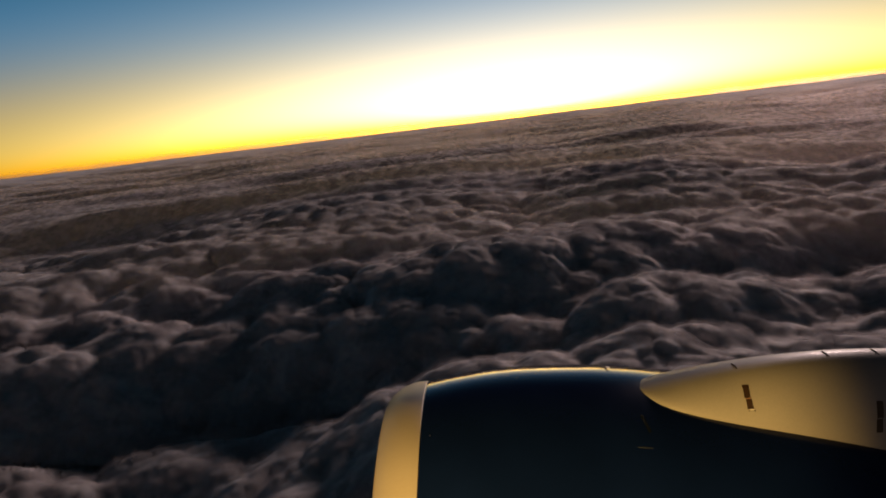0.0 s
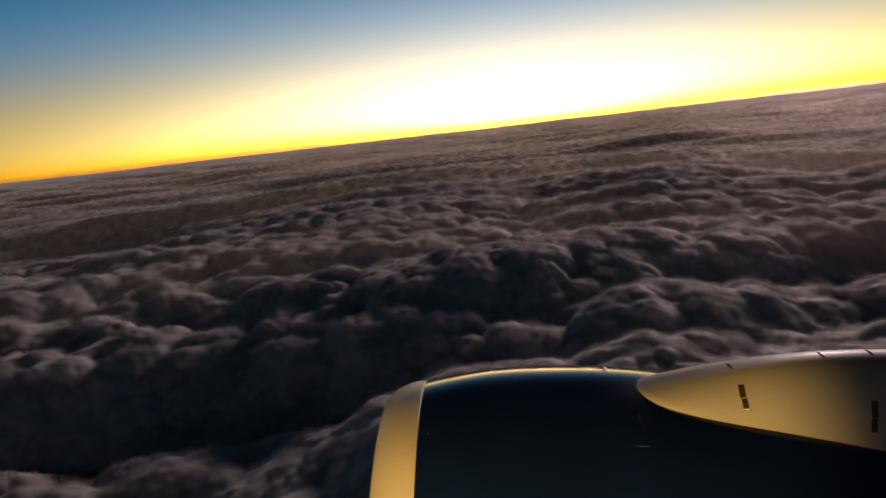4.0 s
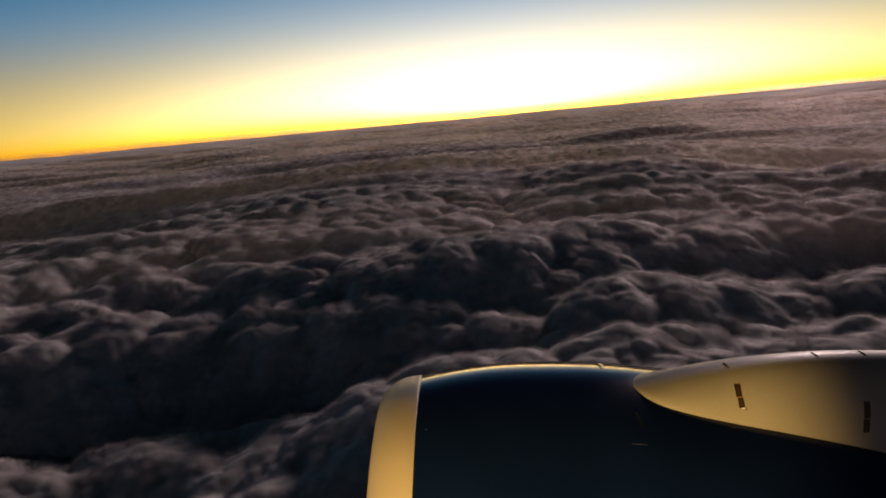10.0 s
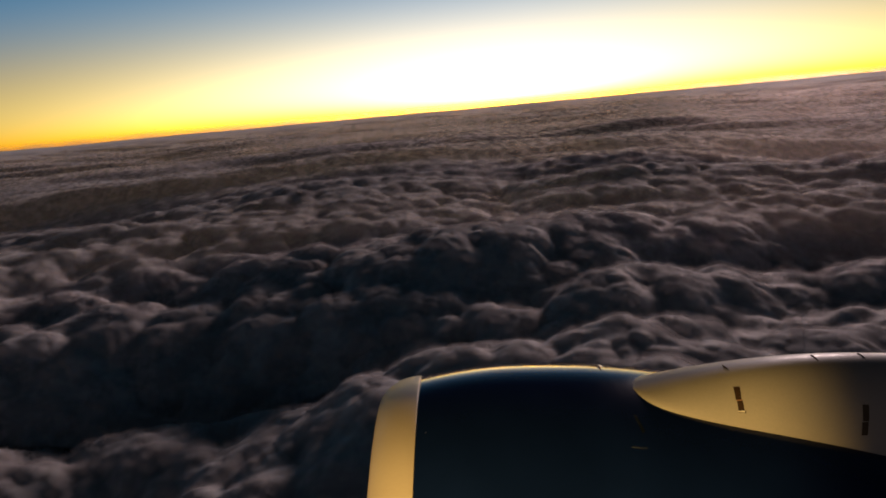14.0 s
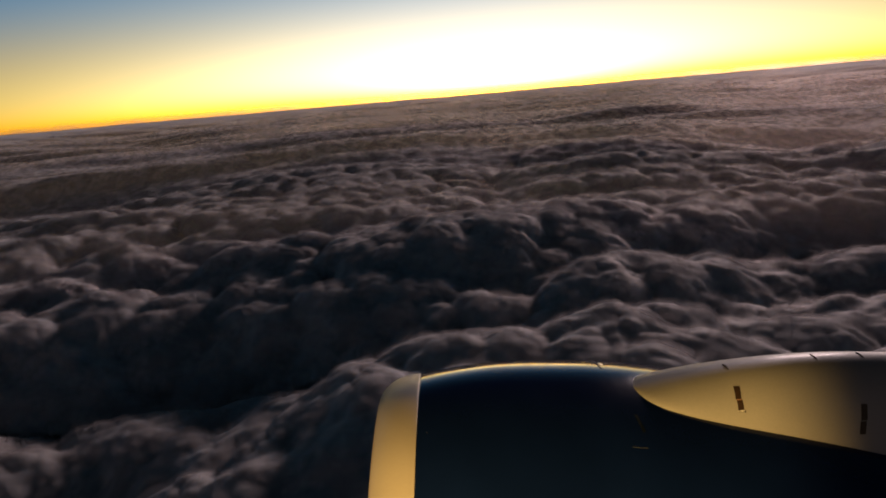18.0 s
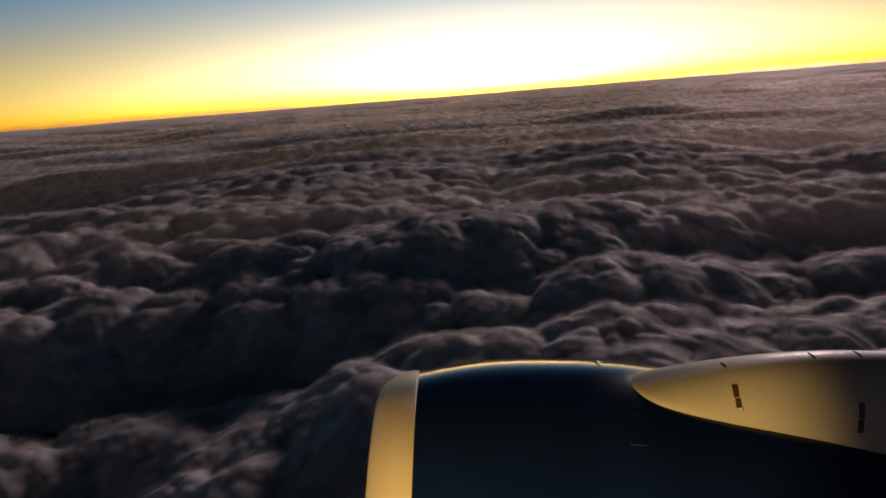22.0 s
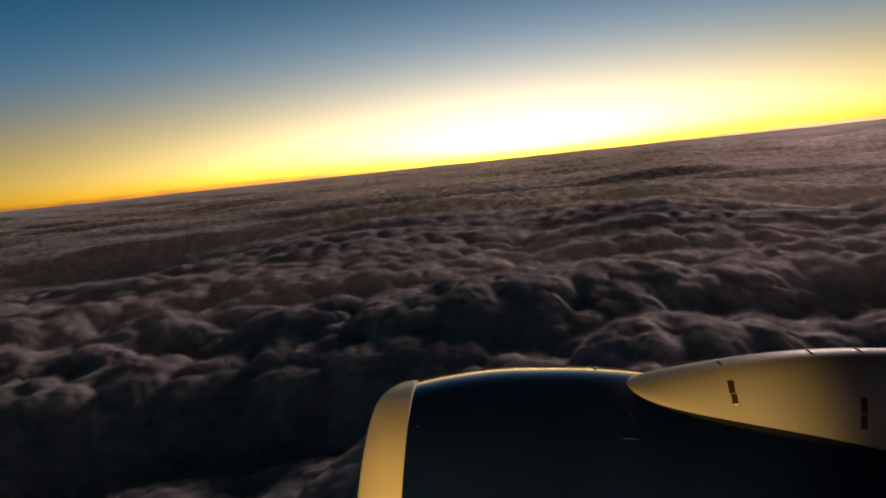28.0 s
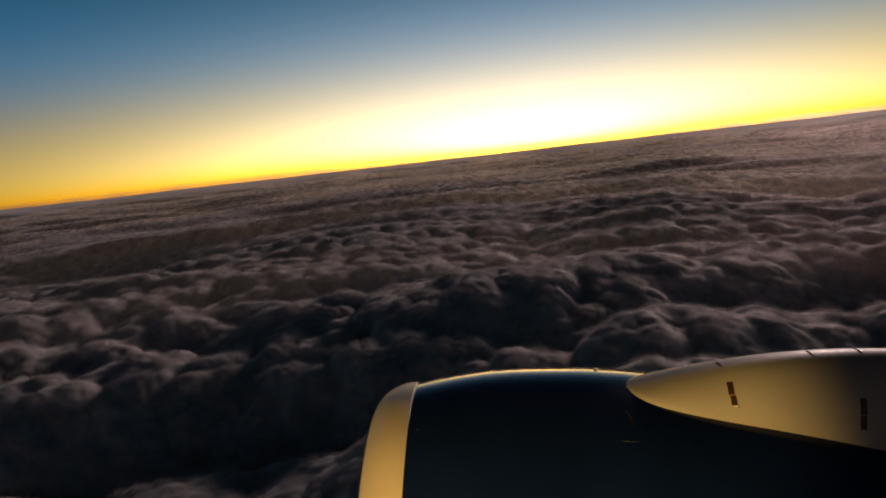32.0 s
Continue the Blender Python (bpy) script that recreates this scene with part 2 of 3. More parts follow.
def knobs(p, size, seed, sharp=7.0):
    """The same round heads in space, for lumps that stand out on every side of a cloud."""
    x, y, z = p[..., 0] / size, p[..., 1] / size, p[..., 2] / size
    xi, yi, zi = (np.floor(v).astype(int) for v in (x, y, z))
    total = np.ones_like(x)
    for i in (-1, 0, 1):
        for j in (-1, 0, 1):
            for k in (-1, 0, 1):
                cx, cy, cz = xi + i, yi + j, zi + k
                a, b = (cx + 37 * cz + seed) % 512, (cy + 101 * cz) % 512
                d2 = (x - cx - TABLE[a, b]) ** 2 + (y - cy - TABLE2[a, b]) ** 2 + (z - cz - TABLE[b, a]) ** 2
                total += np.exp(sharp * np.maximum(0, 1 - d2 / (0.65 + 0.6 * TABLE2[b, a])) ** 0.8) - 1
    return np.log(total) / sharp


def cloud_body(x, y):
    """Height of the cloud tops: long rolls across the view, heaped with heads."""
    wx = 70 * (value_noise(x / 190 + 9, y / 190 + 4) - 0.5) + 20 * (value_noise(x / 52, y / 52 + 31) - 0.5)
    wy = 44 * (value_noise(x / 190 + 47, y / 190 + 63) - 0.5) + 20 * (value_noise(x / 52 + 77, y / 52) - 0.5)
    gx, gy = x + wx, y + wy
    c, s = math.cos(radians(4)), math.sin(radians(4))
    rx, ry = gx * c + gy * s, -gx * s + gy * c
    broad = value_noise(rx / 620 + 11, ry / 230 + 70)
    bank = puffs(rx / 520 + 0.2, ry / 190, 17, 8.0)
    roll = puffs(rx / 340 + 0.6, ry / 80, 5, 8.0)
    head = puffs(rx / 70 + 0.4, ry / 44, 3)
    far = np.hypot(x, y)
    h = 20 * (broad - 0.5) + 12 * bank + 40 * roll * (0.6 + 0.4 * bank) * np.clip(1.65 - far / 1100, 0.4, 1)
    h += 16 * head * (0.35 + 0.65 * roll) * np.clip(1.4 - far / 1100, 0.2, 1)
    h += (46 * bank - 12) * np.clip((far - 400) / 700, 0, 1)      # broad banks show far out
    # the flanks are sunk lower and more broken than straight ahead, to shade them darker
    side = np.clip((np.abs(np.arctan2(x, y) - 0.06) - 0.22) / 0.25, 0, 1)
    h = h * (0.92 + 0.25 * side) - np.where(x > 0, 38, 26) * side
    # a deep hollow ahead of the wing, shaped in to darken that corner
    px = x + 150 + 110 * (value_noise(x / 90 + 14, y / 90 + 44) - 0.5)
    py = y - 125 + 110 * (value_noise(x / 90 + 81, y / 90 + 19) - 0.5)
    h -= 58 * np.exp(-((px / 155) ** 2 + (py / 150) ** 2) ** 1.5)
    h += 16 * np.exp(-((x - 5) / 120) ** 2 - ((y - 350) / 90) ** 2)      # a broad crest beside it
    return h - 46


def leaning(r, aa):
    """The body along rays from under the eye, its heads leaning over on the near side: distance and height."""
    h = cloud_body(r * np.sin(aa), r * np.cos(aa)) * np.clip((4960 - r) / 1300, 0.10, 1)
    lean = 0.32 * np.maximum(h + 20, 0) * np.clip((r - 180) / 220, 0, 1) * np.clip((4500 - r) / 500, 0, 1)
    h += r * math.tan(radians(DIP)) * (1 - np.maximum(np.cos(aa), 0.62)) * np.clip((r - 2500) / 2400, 0, 1)
    return r - lean, h


def cloud_grid(low_deg, az_deg, ring, lift, far_fade):
    """Corner places and faces of one layer over a fan of rings; ring closes it all round."""
    az = np.radians(az_deg)
    nr, na = len(low_deg), len(az)
    # rows gather where a slope rises towards the eye
    fine = np.interp(np.linspace(0, nr - 1, 2 * nr), np.arange(nr), low_deg)
    aa = np.repeat(az[None, :], len(fine), 0)
    rf = np.repeat((CRUISE / np.tan(np.radians(fine)))[:, None], na, 1)
    r, h = leaning(rf, aa)
    angle = np.degrees(np.arctan2(CRUISE - h, np.maximum(r, 1)))
    grow = np.abs(np.diff(angle, axis=0)) + 0.5 * np.diff(fine)[:, None]
    run = np.concatenate([np.zeros((1, na)), np.cumsum(grow, 0)])
    share = np.interp(np.arange(nr), np.linspace(0, nr - 1, 2 * nr), np.mean(run / run[-1], axis=1))
    rr = np.stack([np.interp(share * run[-1, k], run[:, k], rf[:, k]) for k in range(na)], 1)
    aa = np.repeat(az[None, :], nr, 0)
    r, h = leaning(rr, aa)
    p = np.stack([r * np.sin(aa), r * np.cos(aa), h], -1)
    n = np.cross(np.gradient(p, axis=0), np.gradient(p, axis=1))
    n /= np.linalg.norm(n, axis=-1, keepdims=True) + 1e-9
    near = np.clip(1.5 - rr / 1100, 0.15, 1)
    big = knobs(p, 21.0, 11)
    out = 10.5 * (big - 0.45) * near + 2.6 * (knobs(p + n * (9.5 * big)[..., None], 8.0, 29) - 0.4) * np.clip(1.5 - rr / 700, 0, 1)
    out += lift * (0.35 + 1.3 * value_noise(p[..., 0] / 17 + 40, p[..., 1] / 13 + 7))
    if far_fade:
        out -= (lift + 6) * np.clip((rr - 0.8 * rr.max()) / (0.2 * rr.max()), 0, 1)
    p = p + n * (out * np.clip((4900 - rr) / 600, 0, 1))[..., None]
    i, j = np.meshgrid(np.arange(nr - 1), np.arange(na if ring else na - 1), indexing="ij")
    k = (j + 1) % na
    quads = np.stack([i * na + j, i * na + k, (i + 1) * na + k, (i + 1) * na + j], -1).reshape(-1, 4)
    return p.reshape(-1, 3), quads, (nr, na)


def build_clouds():
    low = np.concatenate([np.linspace(1.385, 3.2, 110)[:-1], np.linspace(3.2, 38, 560)[:-1], np.linspace(38, 66, 40)])
    az = np.concatenate([np.linspace(-50, 50, 860), np.linspace(50, 310, 170)[1:-1]])
    co, quads, (nr, na) = cloud_grid(low, az, True, 0.0, False)
    co = np.concatenate([co, [[0, 0, -10]], co[:na] - [0, 0, 600]])      # the last row hangs down as a skirt
    slots = [np.zeros(len(quads), dtype=np.int32)]
    places, faces, count = [co], [quads], len(co)
    for n, lift in enumerate(VEILS):
        c2, q2, _ = cloud_grid(np.concatenate([np.linspace(1.62, 3.6, 45)[:-1], np.linspace(3.6, 38, 390)]), np.linspace(-43, 43, 540), False, lift, True)
        places.append(c2)
        faces.append(q2 + count)
        count += len(c2)
        slots.append(np.full(len(q2), n + 1, dtype=np.int32))
    quads = np.concatenate(faces)
    j = np.arange(na)
    fan = np.stack([(nr - 1) * na + j, (nr - 1) * na + (j + 1) % na, np.full(na, nr * na)], -1)
    skirt = np.stack([j, (j + 1) % na, nr * na + 1 + (j + 1) % na, nr * na + 1 + j], -1)
    quads = np.concatenate([quads, skirt])
    slots.append(np.zeros(2 * na, dtype=np.int32))
    co = np.concatenate(places)
    loops = np.concatenate([quads.ravel(), fan.ravel()])
    starts = np.concatenate([np.arange(len(quads)) * 4, len(quads) * 4 + np.arange(na) * 3])
    me = bpy.data.meshes.new("cloud_deck")
    me.vertices.add(len(co))
    me.vertices.foreach_set("co", co.ravel().astype(np.float32))
    me.loops.add(len(loops))
    me.loops.foreach_set("vertex_index", loops.astype(np.int32))
    me.polygons.add(len(starts))
    me.polygons.foreach_set("loop_start", starts.astype(np.int32))
    me.materials.append(CLOUD)
    for n in range(len(VEILS)):
        me.materials.append(cloud_veil(n))
    me.update(calc_edges=True)
    me.polygons.foreach_set("material_index", np.concatenate(slots))
    me.polygons.foreach_set("use_smooth", np.ones(len(me.polygons), dtype=bool))
    return tagged(new("cloud_deck", me), "endless deck of lumpy grey stratocumulus cloud at dusk", "clouds", kind="structure")


build_clouds()


def haze_material():
    """Haze painted on an added sheet over the cloud tops: clear close by, thicker towards the horizon."""
    m = bpy.data.materials.new("painted_haze")
    m.use_nodes = True
    nt = m.node_tree
    nt.nodes.clear()
    co = nt.nodes.new("ShaderNodeTexCoord")
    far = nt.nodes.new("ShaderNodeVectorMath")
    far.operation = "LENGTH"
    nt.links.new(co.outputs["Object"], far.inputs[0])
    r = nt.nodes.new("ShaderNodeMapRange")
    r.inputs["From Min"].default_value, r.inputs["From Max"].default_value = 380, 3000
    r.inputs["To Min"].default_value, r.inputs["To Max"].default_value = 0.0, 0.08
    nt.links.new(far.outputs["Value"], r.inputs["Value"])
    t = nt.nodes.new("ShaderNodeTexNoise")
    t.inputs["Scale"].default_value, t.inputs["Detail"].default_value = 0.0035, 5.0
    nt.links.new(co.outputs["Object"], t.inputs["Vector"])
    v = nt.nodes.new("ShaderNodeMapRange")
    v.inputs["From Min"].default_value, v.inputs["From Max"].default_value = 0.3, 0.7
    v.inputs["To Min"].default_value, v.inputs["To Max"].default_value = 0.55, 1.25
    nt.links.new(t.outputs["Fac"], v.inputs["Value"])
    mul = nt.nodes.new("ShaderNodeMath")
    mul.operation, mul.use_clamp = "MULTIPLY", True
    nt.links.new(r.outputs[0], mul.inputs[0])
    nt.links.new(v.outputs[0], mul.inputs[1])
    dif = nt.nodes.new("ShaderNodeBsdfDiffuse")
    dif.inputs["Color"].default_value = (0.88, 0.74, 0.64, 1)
    clear = nt.nodes.new("ShaderNodeBsdfTransparent")
    mix = nt.nodes.new("ShaderNodeMixShader")
    nt.links.new(mul.outputs[0], mix.inputs[0])
    nt.links.new(clear.outputs[0], mix.inputs[1])
    gls = nt.nodes.new("ShaderNodeBsdfGlossy")
    gls.inputs["Roughness"].default_value = 0.62
    gls.inputs["Color"].default_value = (0.75, 0.63, 0.57, 1)
    body = nt.nodes.new("ShaderNodeMixShader")
    body.inputs[0].default_value = 0.08
    nt.links.new(dif.outputs[0], body.inputs[1])
    nt.links.new(gls.outputs[0], body.inputs[2])
    nt.links.new(body.outputs[0], mix.inputs[2])
    out = nt.nodes.new("ShaderNodeOutputMaterial")
    nt.links.new(mix.outputs[0], out.inputs["Surface"])
    return m


def build_haze_sheet():
    bm = bmesh.new()
    rings = []
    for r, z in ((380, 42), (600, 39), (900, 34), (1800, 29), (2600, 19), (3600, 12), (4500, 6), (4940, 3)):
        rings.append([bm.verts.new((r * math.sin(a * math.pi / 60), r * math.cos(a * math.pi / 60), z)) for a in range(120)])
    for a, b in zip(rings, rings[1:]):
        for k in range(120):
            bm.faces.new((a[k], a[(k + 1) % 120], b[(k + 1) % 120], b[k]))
    me = bpy.data.meshes.new("haze_sheet")
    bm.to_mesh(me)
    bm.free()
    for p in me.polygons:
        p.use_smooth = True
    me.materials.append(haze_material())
    tagged(new("haze_sheet", me), "thin sheet of painted warm haze over the far cloud tops", "mist", kind="structure")


build_haze_sheet()


def bank_material(z0, z1, dense):
    """Haze that the low glow shines through, thickest halfway up."""
    m = bpy.data.materials.new("glowing_haze")
    m.use_nodes = True
    nt = m.node_tree
    nt.nodes.clear()
    co = nt.nodes.new("ShaderNodeTexCoord")
    sep = nt.nodes.new("ShaderNodeSeparateXYZ")
    nt.links.new(co.outputs["Object"], sep.inputs[0])

    def calc(op, a, b):
        n = nt.nodes.new("ShaderNodeMath")
        n.operation, n.use_clamp = op, op == "MULTIPLY"
        for socket, v in zip(n.inputs, (a, b)):
            if isinstance(v, (int, float)):
                socket.default_value = v
            else:
                nt.links.new(v, socket)
        return n.outputs[0]

    up = nt.nodes.new("ShaderNodeMapRange")
    up.inputs["From Min"].default_value, up.inputs["From Max"].default_value = z0, z1
    up.inputs["To Min"].default_value, up.inputs["To Max"].default_value = 0.0, math.pi
    nt.links.new(sep.outputs[2], up.inputs["Value"])
    arch = calc("POWER", calc("SINE", up.outputs[0], 0.0), 1.5)
    t = nt.nodes.new("ShaderNodeTexNoise")
    t.inputs["Scale"].default_value, t.inputs["Detail"].default_value = 0.006, 4.0
    nt.links.new(co.outputs["Object"], t.inputs["Vector"])
    v = nt.nodes.new("ShaderNodeMapRange")
    v.inputs["From Min"].default_value, v.inputs["From Max"].default_value = 0.3, 0.7
    v.inputs["To Min"].default_value, v.inputs["To Max"].default_value = 0.6 * dense, 1.2 * dense
    nt.links.new(t.outputs["Fac"], v.inputs["Value"])
    thick = calc("MULTIPLY", arch, v.outputs[0])
    haze = nt.nodes.new("ShaderNodeBsdfTranslucent")
    haze.inputs["Color"].default_value = (0.80, 0.57, 0.47, 1)
    clear = nt.nodes.new("ShaderNodeBsdfTransparent")
    mix = nt.nodes.new("ShaderNodeMixShader")
    nt.links.new(thick, mix.inputs[0])
    nt.links.new(clear.outputs[0], mix.inputs[1])
    ahead = nt.nodes.new("ShaderNodeBsdfRefraction")      # droplets throw most of the light onwards
    ahead.inputs["Color"].default_value = (0.97, 0.76, 0.76, 1)
    ahead.inputs["Roughness"].default_value, ahead.inputs["IOR"].default_value = 0.78, 1.40
    both = nt.nodes.new("ShaderNodeMixShader")
    both.inputs[0].default_value = 0.94
    nt.links.new(haze.outputs[0], both.inputs[1])
    nt.links.new(ahead.outputs[0], both.inputs[2])
    nt.links.new(both.outputs[0], mix.inputs[2])
    out = nt.nodes.new("ShaderNodeOutputMaterial")
    nt.links.new(mix.outputs[0], out.inputs["Surface"])
    return m


def build_haze_bank(radius, z0, z1, dense):
    bm = bmesh.new()
    rings = [[bm.verts.new((radius * math.sin(a * math.pi / 90), radius * math.cos(a * math.pi / 90), z)) for a in range(180)] for z in (z0, z1)]
    for k in range(180):
        bm.faces.new((rings[0][k], rings[0][(k + 1) % 180], rings[1][(k + 1) % 180], rings[1][k]))
    me = bpy.data.meshes.new("haze_bank")
    bm.to_mesh(me)
    bm.free()
    for p in me.polygons:
        p.use_smooth = True
    me.materials.append(bank_material(z0, z1, dense))
    tagged(new("haze_bank", me), "faint brown haze standing over the far clouds", "haze", kind="structure")


# rings added in steps to stand in for haze in the air
for bank_row in ((480, -50, 66, 0.15), (900, -45, 70, 0.18), (1700, -40, 70, 0.20), (2800, -40, 66, 0.20), (4930, -50, 62, 0.80)):
    build_haze_bank(*bank_row)


# ---- the aircraft: its own axes, x aft, y outboard, z up ----
FRAME = pose(0, 0, CRUISE, 0, 5.5, 0)     # nose a little up
AXIS = FRAME @ pose(0, 3.3, -2.538, 0, 0, -1.2)


def thing(name, m, label, category, group=""):
    ob = new(name)
    ob.matrix_world = m
    ob.empty_display_size = 0.3
    return tagged(ob, label, category, group)


def part(name, bm, mat, parent, label="", smooth=True):
    me = bpy.data.meshes.new(name)
    bmesh.ops.recalc_face_normals(bm, faces=bm.faces)
    bm.to_mesh(me)
    bm.free()
    for p in me.polygons:
        p.use_smooth = smooth
    me.materials.append(mat)
    ob = new(name, me)
    ob.parent = parent
    if label:
        ob["label"] = label
    return ob


def spline(points, n):
    """n points along a smooth curve through the given ones."""
    out = []
    k = len(points) - 1
    for i in range(n):
        u = i / (n - 1) * k
        a = min(int(u), k - 1)
        t = u - a
        p = [points[max(0, min(k, a + d))] for d in (-1, 0, 1, 2)]
        out.append(tuple(0.5 * (2 * p[1][c] + (p[2][c] - p[0][c]) * t + (2 * p[0][c] - 5 * p[1][c] + 4 * p[2][c] - p[3][c]) * t * t
                                + (3 * p[1][c] - p[0][c] - 3 * p[2][c] + p[3][c]) * t ** 3) for c in (0, 1)))
    return out


def revolve(profile, seg=128, a0=0.0, a1=360.0):
    """A surface turned about the x axis from (station, radius) pairs; angle 0 is up and grows towards the cabin."""
    bm = bmesh.new()
    full = abs(a1 - a0) > 359.9
    n = seg if full else seg + 1
    rings = [[bm.verts.new((s, -r * math.sin(radians(a0 + (a1 - a0) * i / seg)), r * math.cos(radians(a0 + (a1 - a0) * i / seg)))) for i in range(n)] for s, r in profile]
    for a, b in zip(rings, rings[1:]):
        for i in range(n if full else n - 1):
            bm.faces.new((a[i], a[(i + 1) % n], b[(i + 1) % n], b[i]))
    return bm


COWL = [(-0.14, 0.962), (0.0, 0.993), (0.18, 1.024), (0.36, 1.045), (0.57, 1.055), (0.81, 1.058), (0.9356, 1.055)]
AFT = [(0.936, 1.0545), (1.115, 1.044), (1.41, 1.015), (1.75, 0.973), (2.1, 0.918), (2.5, 0.84), (2.9, 0.75)]


def cowl_radius(s):
    line = COWL + AFT
    for (a, ra), (b, rb) in zip(line, line[1:]):
        if a <= s <= b:
            return ra + (rb - ra) * (s - a) / (b - a)
    return line[-1][1]


def strip(name, corners, mat, parent, label="", lift=0.0015):
    """A thin plate on the cowl between four corners of (station, degrees from the crown towards the cabin)."""
    bm = bmesh.new()
    n = 8
    rows = []
    for up in (lift, -0.002):
        grid = []
        for i in range(n + 1):
            v = i / n
            line = []
            for u in (0.0, 1.0):
                s0 = (corners[0][0] * (1 - u) + corners[1][0] * u) * (1 - v) + (corners[3][0] * (1 - u) + corners[2][0] * u) * v
                a = (corners[0][1] * (1 - u) + corners[1][1] * u) * (1 - v) + (corners[3][1] * (1 - u) + corners[2][1] * u) * v
                r = cowl_radius(s0) + up
                line.append(bm.verts.new((s0, -r * math.sin(radians(a)), r * math.cos(radians(a)))))
            grid.append(line)
        rows.append(grid)
    top, low = rows
    for i in range(n):
        bm.faces.new((top[i][0], top[i][1], top[i + 1][1], top[i + 1][0]))
        for k in (0, 1):
            bm.faces.new((top[i][k], top[i + 1][k], low[i + 1][k], low[i][k]))
    for i in (0, n):
        bm.faces.new((top[i][0], top[i][1], low[i][1], low[i][0]))
    return part(name, bm, mat, parent, label, smooth=False)


def build_engine():
    eng = thing("jet_engine", AXIS, "navy blue jet engine nacelle with a bare metal intake lip", "jet engine")
    # intake lip: rolls round its nose and a hand's width into the duct
    nose_s, nose_r = -0.368, 0.84
    lip = []
    for i in range(25):
        q = i / 24 * math.pi / 2
        lip.append((-0.14 + (nose_s + 0.14) * math.sin(q), nose_r + (0.965 - nose_r) * math.cos(q) ** 1.5))
    lip += [(nose_s + 0.02 * (1 - math.cos(q)) * 6, nose_r - 0.075 * math.sin(q)) for q in (0.3, 0.6, 0.9, 1.2, 1.57)]
    rim = [(-0.137, 0.950), (-0.137, 0.9645)]
    part("intake_lip", revolve(rim + lip, 160), LIP_METAL, eng, "bare aluminium lip lit gold by the wing light")
    part("fan_cowl", revolve([(-0.134, 0.945), (-0.134, 0.961)] + spline(COWL, 40), 160), NAVY, eng, "navy blue gloss paint")
    part("reverser_cowl", revolve(spline(AFT, 40) + [(2.9, 0.70), (2.5, 0.62)], 160), NAVY, eng, "navy blue gloss paint")
    part("seam_gap", revolve([(0.930, 1.040), (0.940, 1.040)], 160), DARK, eng)
    part("intake_duct", revolve([(-0.26, 0.765), (-0.1, 0.70), (0.2, 0.74), (0.5, 0.76), (0.5, 0.0001)], 96), DUCT, eng)
    part("nozzle", revolve([(2.5, 0.62), (2.9, 0.58), (3.3, 0.47), (3.3, 0.40), (3.7, 0.16), (3.9, 0.0005)], 96), STEEL, eng)
    strip("joint_line", [(0.909, -22), (0.921, -22), (0.921, -8), (0.909, -8)], DARK, eng)
    strip("latch", [(0.965, -17), (0.995, -17), (0.997, -13.5), (0.968, -13.5)], DARK, eng, "small dark cowl latch")
    strip("latch", [(0.93, -15.5), (0.945, -15.5), (0.95, -12.5), (0.935, -12.5)], STEEL, eng, "small bright cowl latch")
    strip("marking_line", [(0.925, 27.95), (1.0, 28.08), (1.0, 28.13), (0.925, 28.02)], GREY, eng, "thin pale painted line")
    strip("placard", [(0.978, 17.3), (0.992, 17.0), (1.012, 23.0), (0.997, 23.4)], DIM, eng, "small faded grey placard")
    strip("rivet", [(-0.088, 20.45), (-0.081, 20.45), (-0.081, 20.85), (-0.088, 20.85)], STEEL, eng)
    return eng


build_engine()


# ---- pylon fairing on the crown of the nacelle ----
S0, S1 = 1.036, 5.4
MID = -0.08      # the fairing sits a hand off the crown, towards the cabin


def fairing_at(s):
    """Half width, top height and the heights of the cabin-side and far foot above the axis at one station."""
    u = max(0.0, s - S0)
    w = 0.285 * (1 - math.exp(-(u / 0.13) ** 0.5))
    v = min(1.0, u / 1.27)
    top = 1.046 + 0.204 * (1 - (1 - v) ** 2.0)
    r = cowl_radius(min(s, 2.9))
    near, away = (math.sqrt(max(0.01, r * r - (MID + k * w) ** 2)) - 0.012 for k in (-1, 1))
    return w, top, near, away


def skin_point(s, a, lift=0.0):
    """A point of the fairing's skin at a station and a turn a round its section (0 at the cabin-side foot, pi/2 on the crest)."""
    def at(s1, a1):
        w, top, near, away = fairing_at(s1)
        c, sn = math.cos(a1), math.sin(a1)
        foot = near if c > 0 else away
        return Vector((s1, MID - w * c, foot + (top - foot) * max(0.0, sn)))
    p = at(s, a)
    if lift:
        n = (at(s, a + 0.01) - at(s, a - 0.01)).cross(at(s + 0.005, a) - at(s - 0.005, a)).normalized()
        if n.y > 0 and a < 1.5:
            n = -n
        p = p + n * lift
    return p


def skin_panel(s0, s1, count, parent, power=1.0, cap=False):
    bm = bmesh.new()
    n = 40
    rings = []
    for i in range(count + 1):
        s = s0 + (s1 - s0) * (i / count) ** power
        rings.append([bm.verts.new(skin_point(s, math.pi * k / n)) for k in range(n + 1)])
    for a, b in zip(rings, rings[1:]):
        for k in range(n):
            bm.faces.new((a[k], a[k + 1], b[k + 1], b[k]))
    if cap:
        bm.faces.new(rings[-1])
    return part("skin_panel", bm, FAIRING, parent, "satin grey paint")


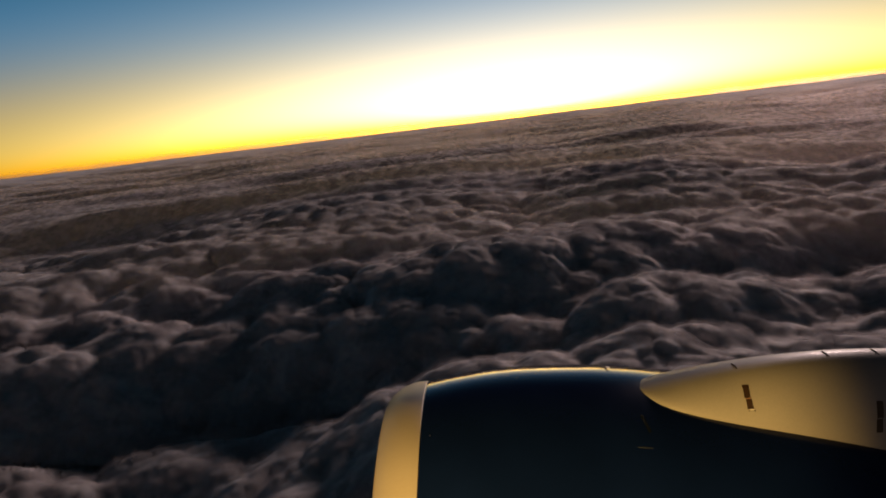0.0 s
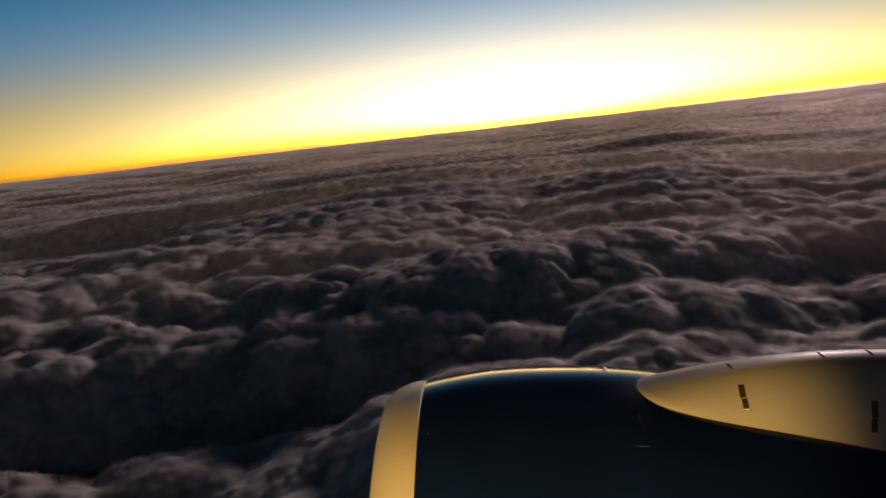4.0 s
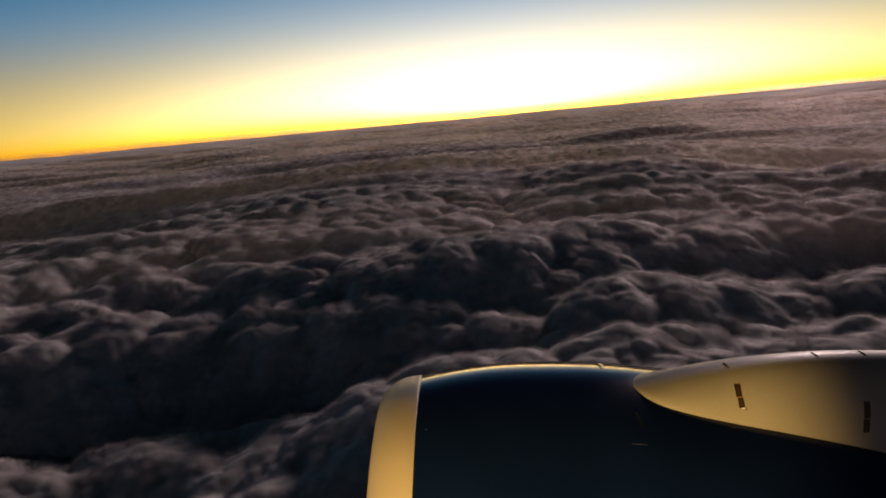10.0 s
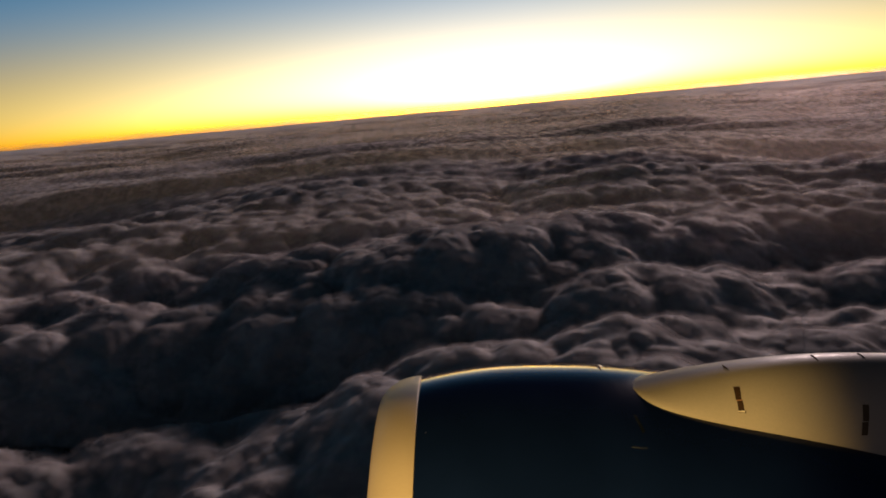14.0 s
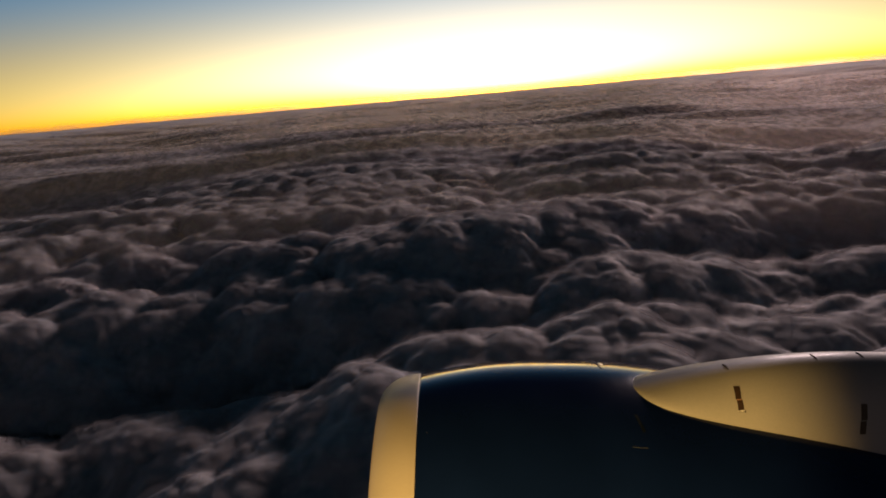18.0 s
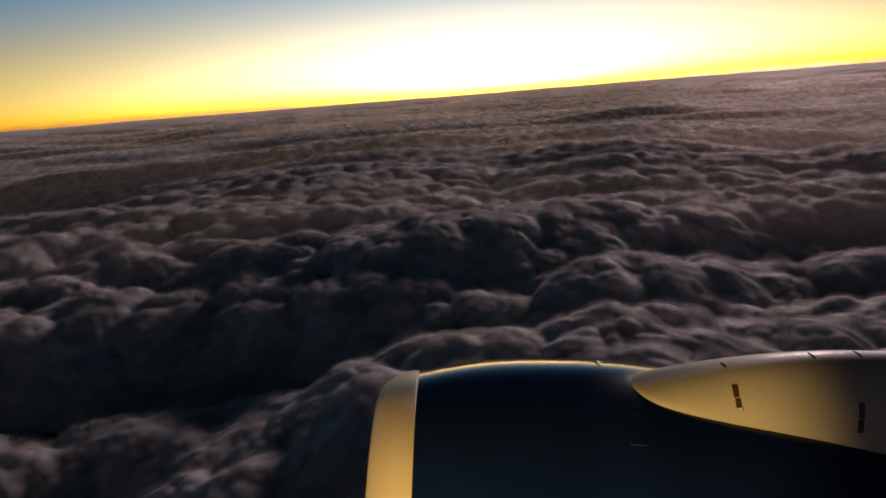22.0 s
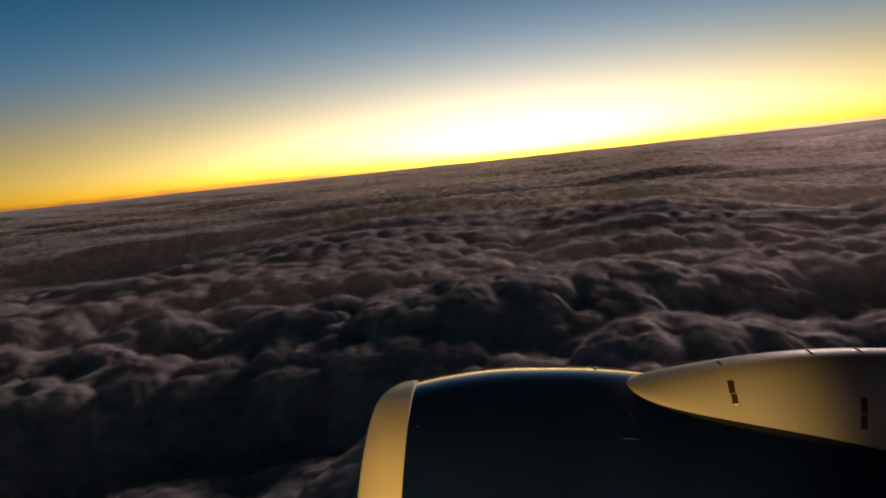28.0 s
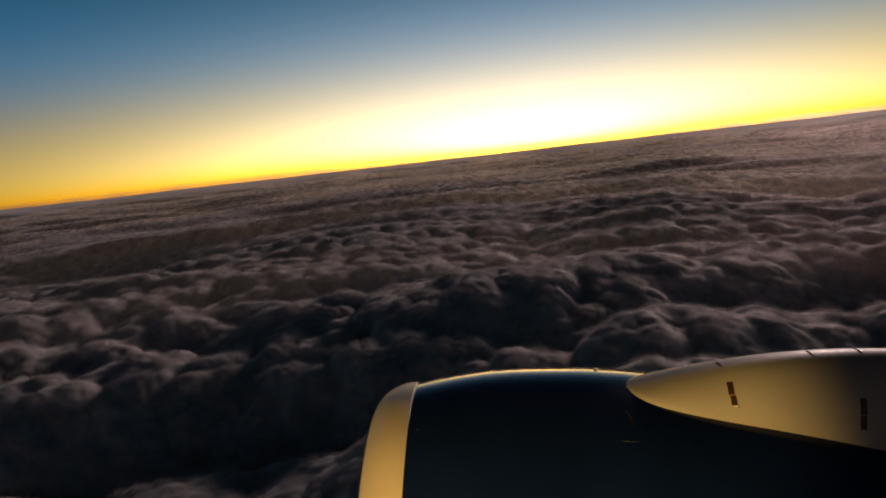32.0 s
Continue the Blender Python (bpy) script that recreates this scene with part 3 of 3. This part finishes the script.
def plate(name, corners, mat, parent, label="", lift=0.002):
    """A thin plate on the fairing's skin between four corners of (station, turn)."""
    bm = bmesh.new()
    n, m = 3, 6
    grids = []
    for up in (lift, -0.003):
        grids.append([[bm.verts.new(skin_point(*[(corners[0][c] * (1 - i / n) + corners[1][c] * i / n) * (1 - k / m) + (corners[3][c] * (1 - i / n) + corners[2][c] * i / n) * k / m for c in (0, 1)], up))
                       for i in range(n + 1)] for k in range(m + 1)])
    top, low = grids
    for k in range(m):
        for i in range(n):
            bm.faces.new((top[k][i], top[k][i + 1], top[k + 1][i + 1], top[k + 1][i]))
        for i in (0, n):
            bm.faces.new((top[k][i], top[k + 1][i], low[k + 1][i], low[k][i]))
    for k in (0, m):
        for i in range(n):
            bm.faces.new((top[k][i], top[k][i + 1], low[k][i + 1], low[k][i]))
    return part(name, bm, mat, parent, label, smooth=False)


def build_fairing():
    fair = thing("pylon_fairing", AXIS, "satin grey engine pylon fairing lit gold by the wing light", "aircraft fairing")
    joints = (S0, 1.522, 1.99, 2.24, S1)
    for i, (a, b) in enumerate(zip(joints, joints[1:])):
        skin_panel(a, b, 40 if i == 0 else 18, fair, 2.0 if i == 0 else 1.0, b == S1)
    # two rows of vent slots with their little frames
    plate("vent_slot", [(1.5112, 0.9385), (1.5428, 0.9316), (1.5371, 0.6552), (1.5085, 0.6472)], DARK, fair, "dark louvred vent slot")
    plate("vent_slot", [(1.5135, 0.6250), (1.5412, 0.6352), (1.5449, 0.4358), (1.5152, 0.4247)], DARK, fair, "dark louvred vent slot")
    plate("vent_slot", [(2.1428, 0.6245), (2.1745, 0.6295), (2.1708, 0.4194), (2.1402, 0.4051)], SHADED, fair, "dark louvred vent slot")
    plate("vent_slot", [(2.1369, 0.3931), (2.1674, 0.4094), (2.1653, 0.2415), (2.1348, 0.2273)], SHADED, fair, "dark louvred vent slot")
    plate("slot_frame", [(1.5095, 0.6461), (1.5401, 0.6551), (1.5402, 0.6374), (1.5106, 0.6262)], RUST, fair, "thin brown bar between the slots", 0.003)
    plate("slot_frame", [(1.5154, 0.4068), (1.5461, 0.4178), (1.5462, 0.4083), (1.5155, 0.3973)], PALE, fair, "pale bar under the slots", 0.004)
    for s0 in (1.520, 1.548):
        plate("slot_frame", [(s0, 0.4297), (s0 + 0.003, 0.4308), (s0 + 0.003, 0.3792), (s0, 0.3782)], DARK, fair, "", 0.004)
    # butt straps over the joints near the crest
    for s0 in joints[1:-1]:
        plate("joint_strap", [(s0 - 0.003, 1.66), (s0 + 0.003, 1.66), (s0 + 0.008, 1.42), (s0 + 0.002, 1.42)], DARK, fair, "", 0.0008)
    return fair


build_fairing()


# ---- the wing that the pylon hangs from ----
def build_wing():
    bm = bmesh.new()
    rings = []
    for y in (-1.2, 1.0, 3.3, 6.0, 9.0):
        lead, chord, z = 3.4 + 0.5 * (y + 1.2), 5.0 - 0.28 * (y + 1.2), -1.45 + 0.10 * y
        ring = []
        for k in range(36):
            a = 2 * math.pi * k / 36
            u = 0.5 - 0.5 * math.cos(a)
            thick = 0.62 * (0.2969 * math.sqrt(max(0, u)) - 0.126 * u - 0.3516 * u * u + 0.2843 * u ** 3 - 0.1015 * u ** 4)
            ring.append(bm.verts.new((lead + chord * u, y, z + chord * (thick if a < math.pi else -thick))))
        rings.append(ring)
    for a, b in zip(rings, rings[1:]):
        for k in range(36):
            bm.faces.new((a[k], a[(k + 1) % 36], b[(k + 1) % 36], b[k]))
    bm.faces.new(rings[0])
    bm.faces.new(rings[-1])
    bmesh.ops.recalc_face_normals(bm, faces=bm.faces)
    me = bpy.data.meshes.new("wing")
    bm.to_mesh(me)
    bm.free()
    for p in me.polygons:
        p.use_smooth = True
    me.materials.append(FAIRING)
    ob = new("wing", me)
    ob.matrix_world = FRAME
    tagged(ob, "plain satin grey aircraft wing", "wing", kind="structure")


build_wing()


# ---- the fuselage flank behind the eye, which throws the glow back at the engine ----
def build_fuselage():
    bm = revolve([(-9, 1.88), (9, 1.88)], 96)
    part_ob = bpy.data.meshes.new("fuselage_wall")
    bm.to_mesh(part_ob)
    bm.free()
    for p in part_ob.polygons:
        p.use_smooth = True
    part_ob.materials.append(WHITE)
    ob = new("fuselage_wall", part_ob)
    ob.matrix_world = FRAME @ pose(0, -2.45, -0.35)
    tagged(ob, "plain grey painted aircraft fuselage side", "fuselage", kind="structure")


build_fuselage()


# ---- wing light: unseen, assumed in the fuselage flank, it shines gold on the engine and the pylon ----
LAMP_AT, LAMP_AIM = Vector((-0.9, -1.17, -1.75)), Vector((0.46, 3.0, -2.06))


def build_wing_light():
    light = thing("wing_light", FRAME @ look(LAMP_AT, LAMP_AIM), "unseen small round halogen wing light set in the fuselage", "aircraft light")
    bm = bmesh.new()
    rings = []
    for r, z in ((0.03, -0.01), (0.075, -0.005), (0.085, 0.0), (0.085, 0.09)):
        rings.append([bm.verts.new((r * math.cos(a * math.pi / 16), r * math.sin(a * math.pi / 16), z)) for a in range(32)])
    for a, b in zip(rings, rings[1:]):
        for k in range(32):
            bm.faces.new((a[k], a[(k + 1) % 32], b[(k + 1) % 32], b[k]))
    part("housing", bm, STEEL, light)
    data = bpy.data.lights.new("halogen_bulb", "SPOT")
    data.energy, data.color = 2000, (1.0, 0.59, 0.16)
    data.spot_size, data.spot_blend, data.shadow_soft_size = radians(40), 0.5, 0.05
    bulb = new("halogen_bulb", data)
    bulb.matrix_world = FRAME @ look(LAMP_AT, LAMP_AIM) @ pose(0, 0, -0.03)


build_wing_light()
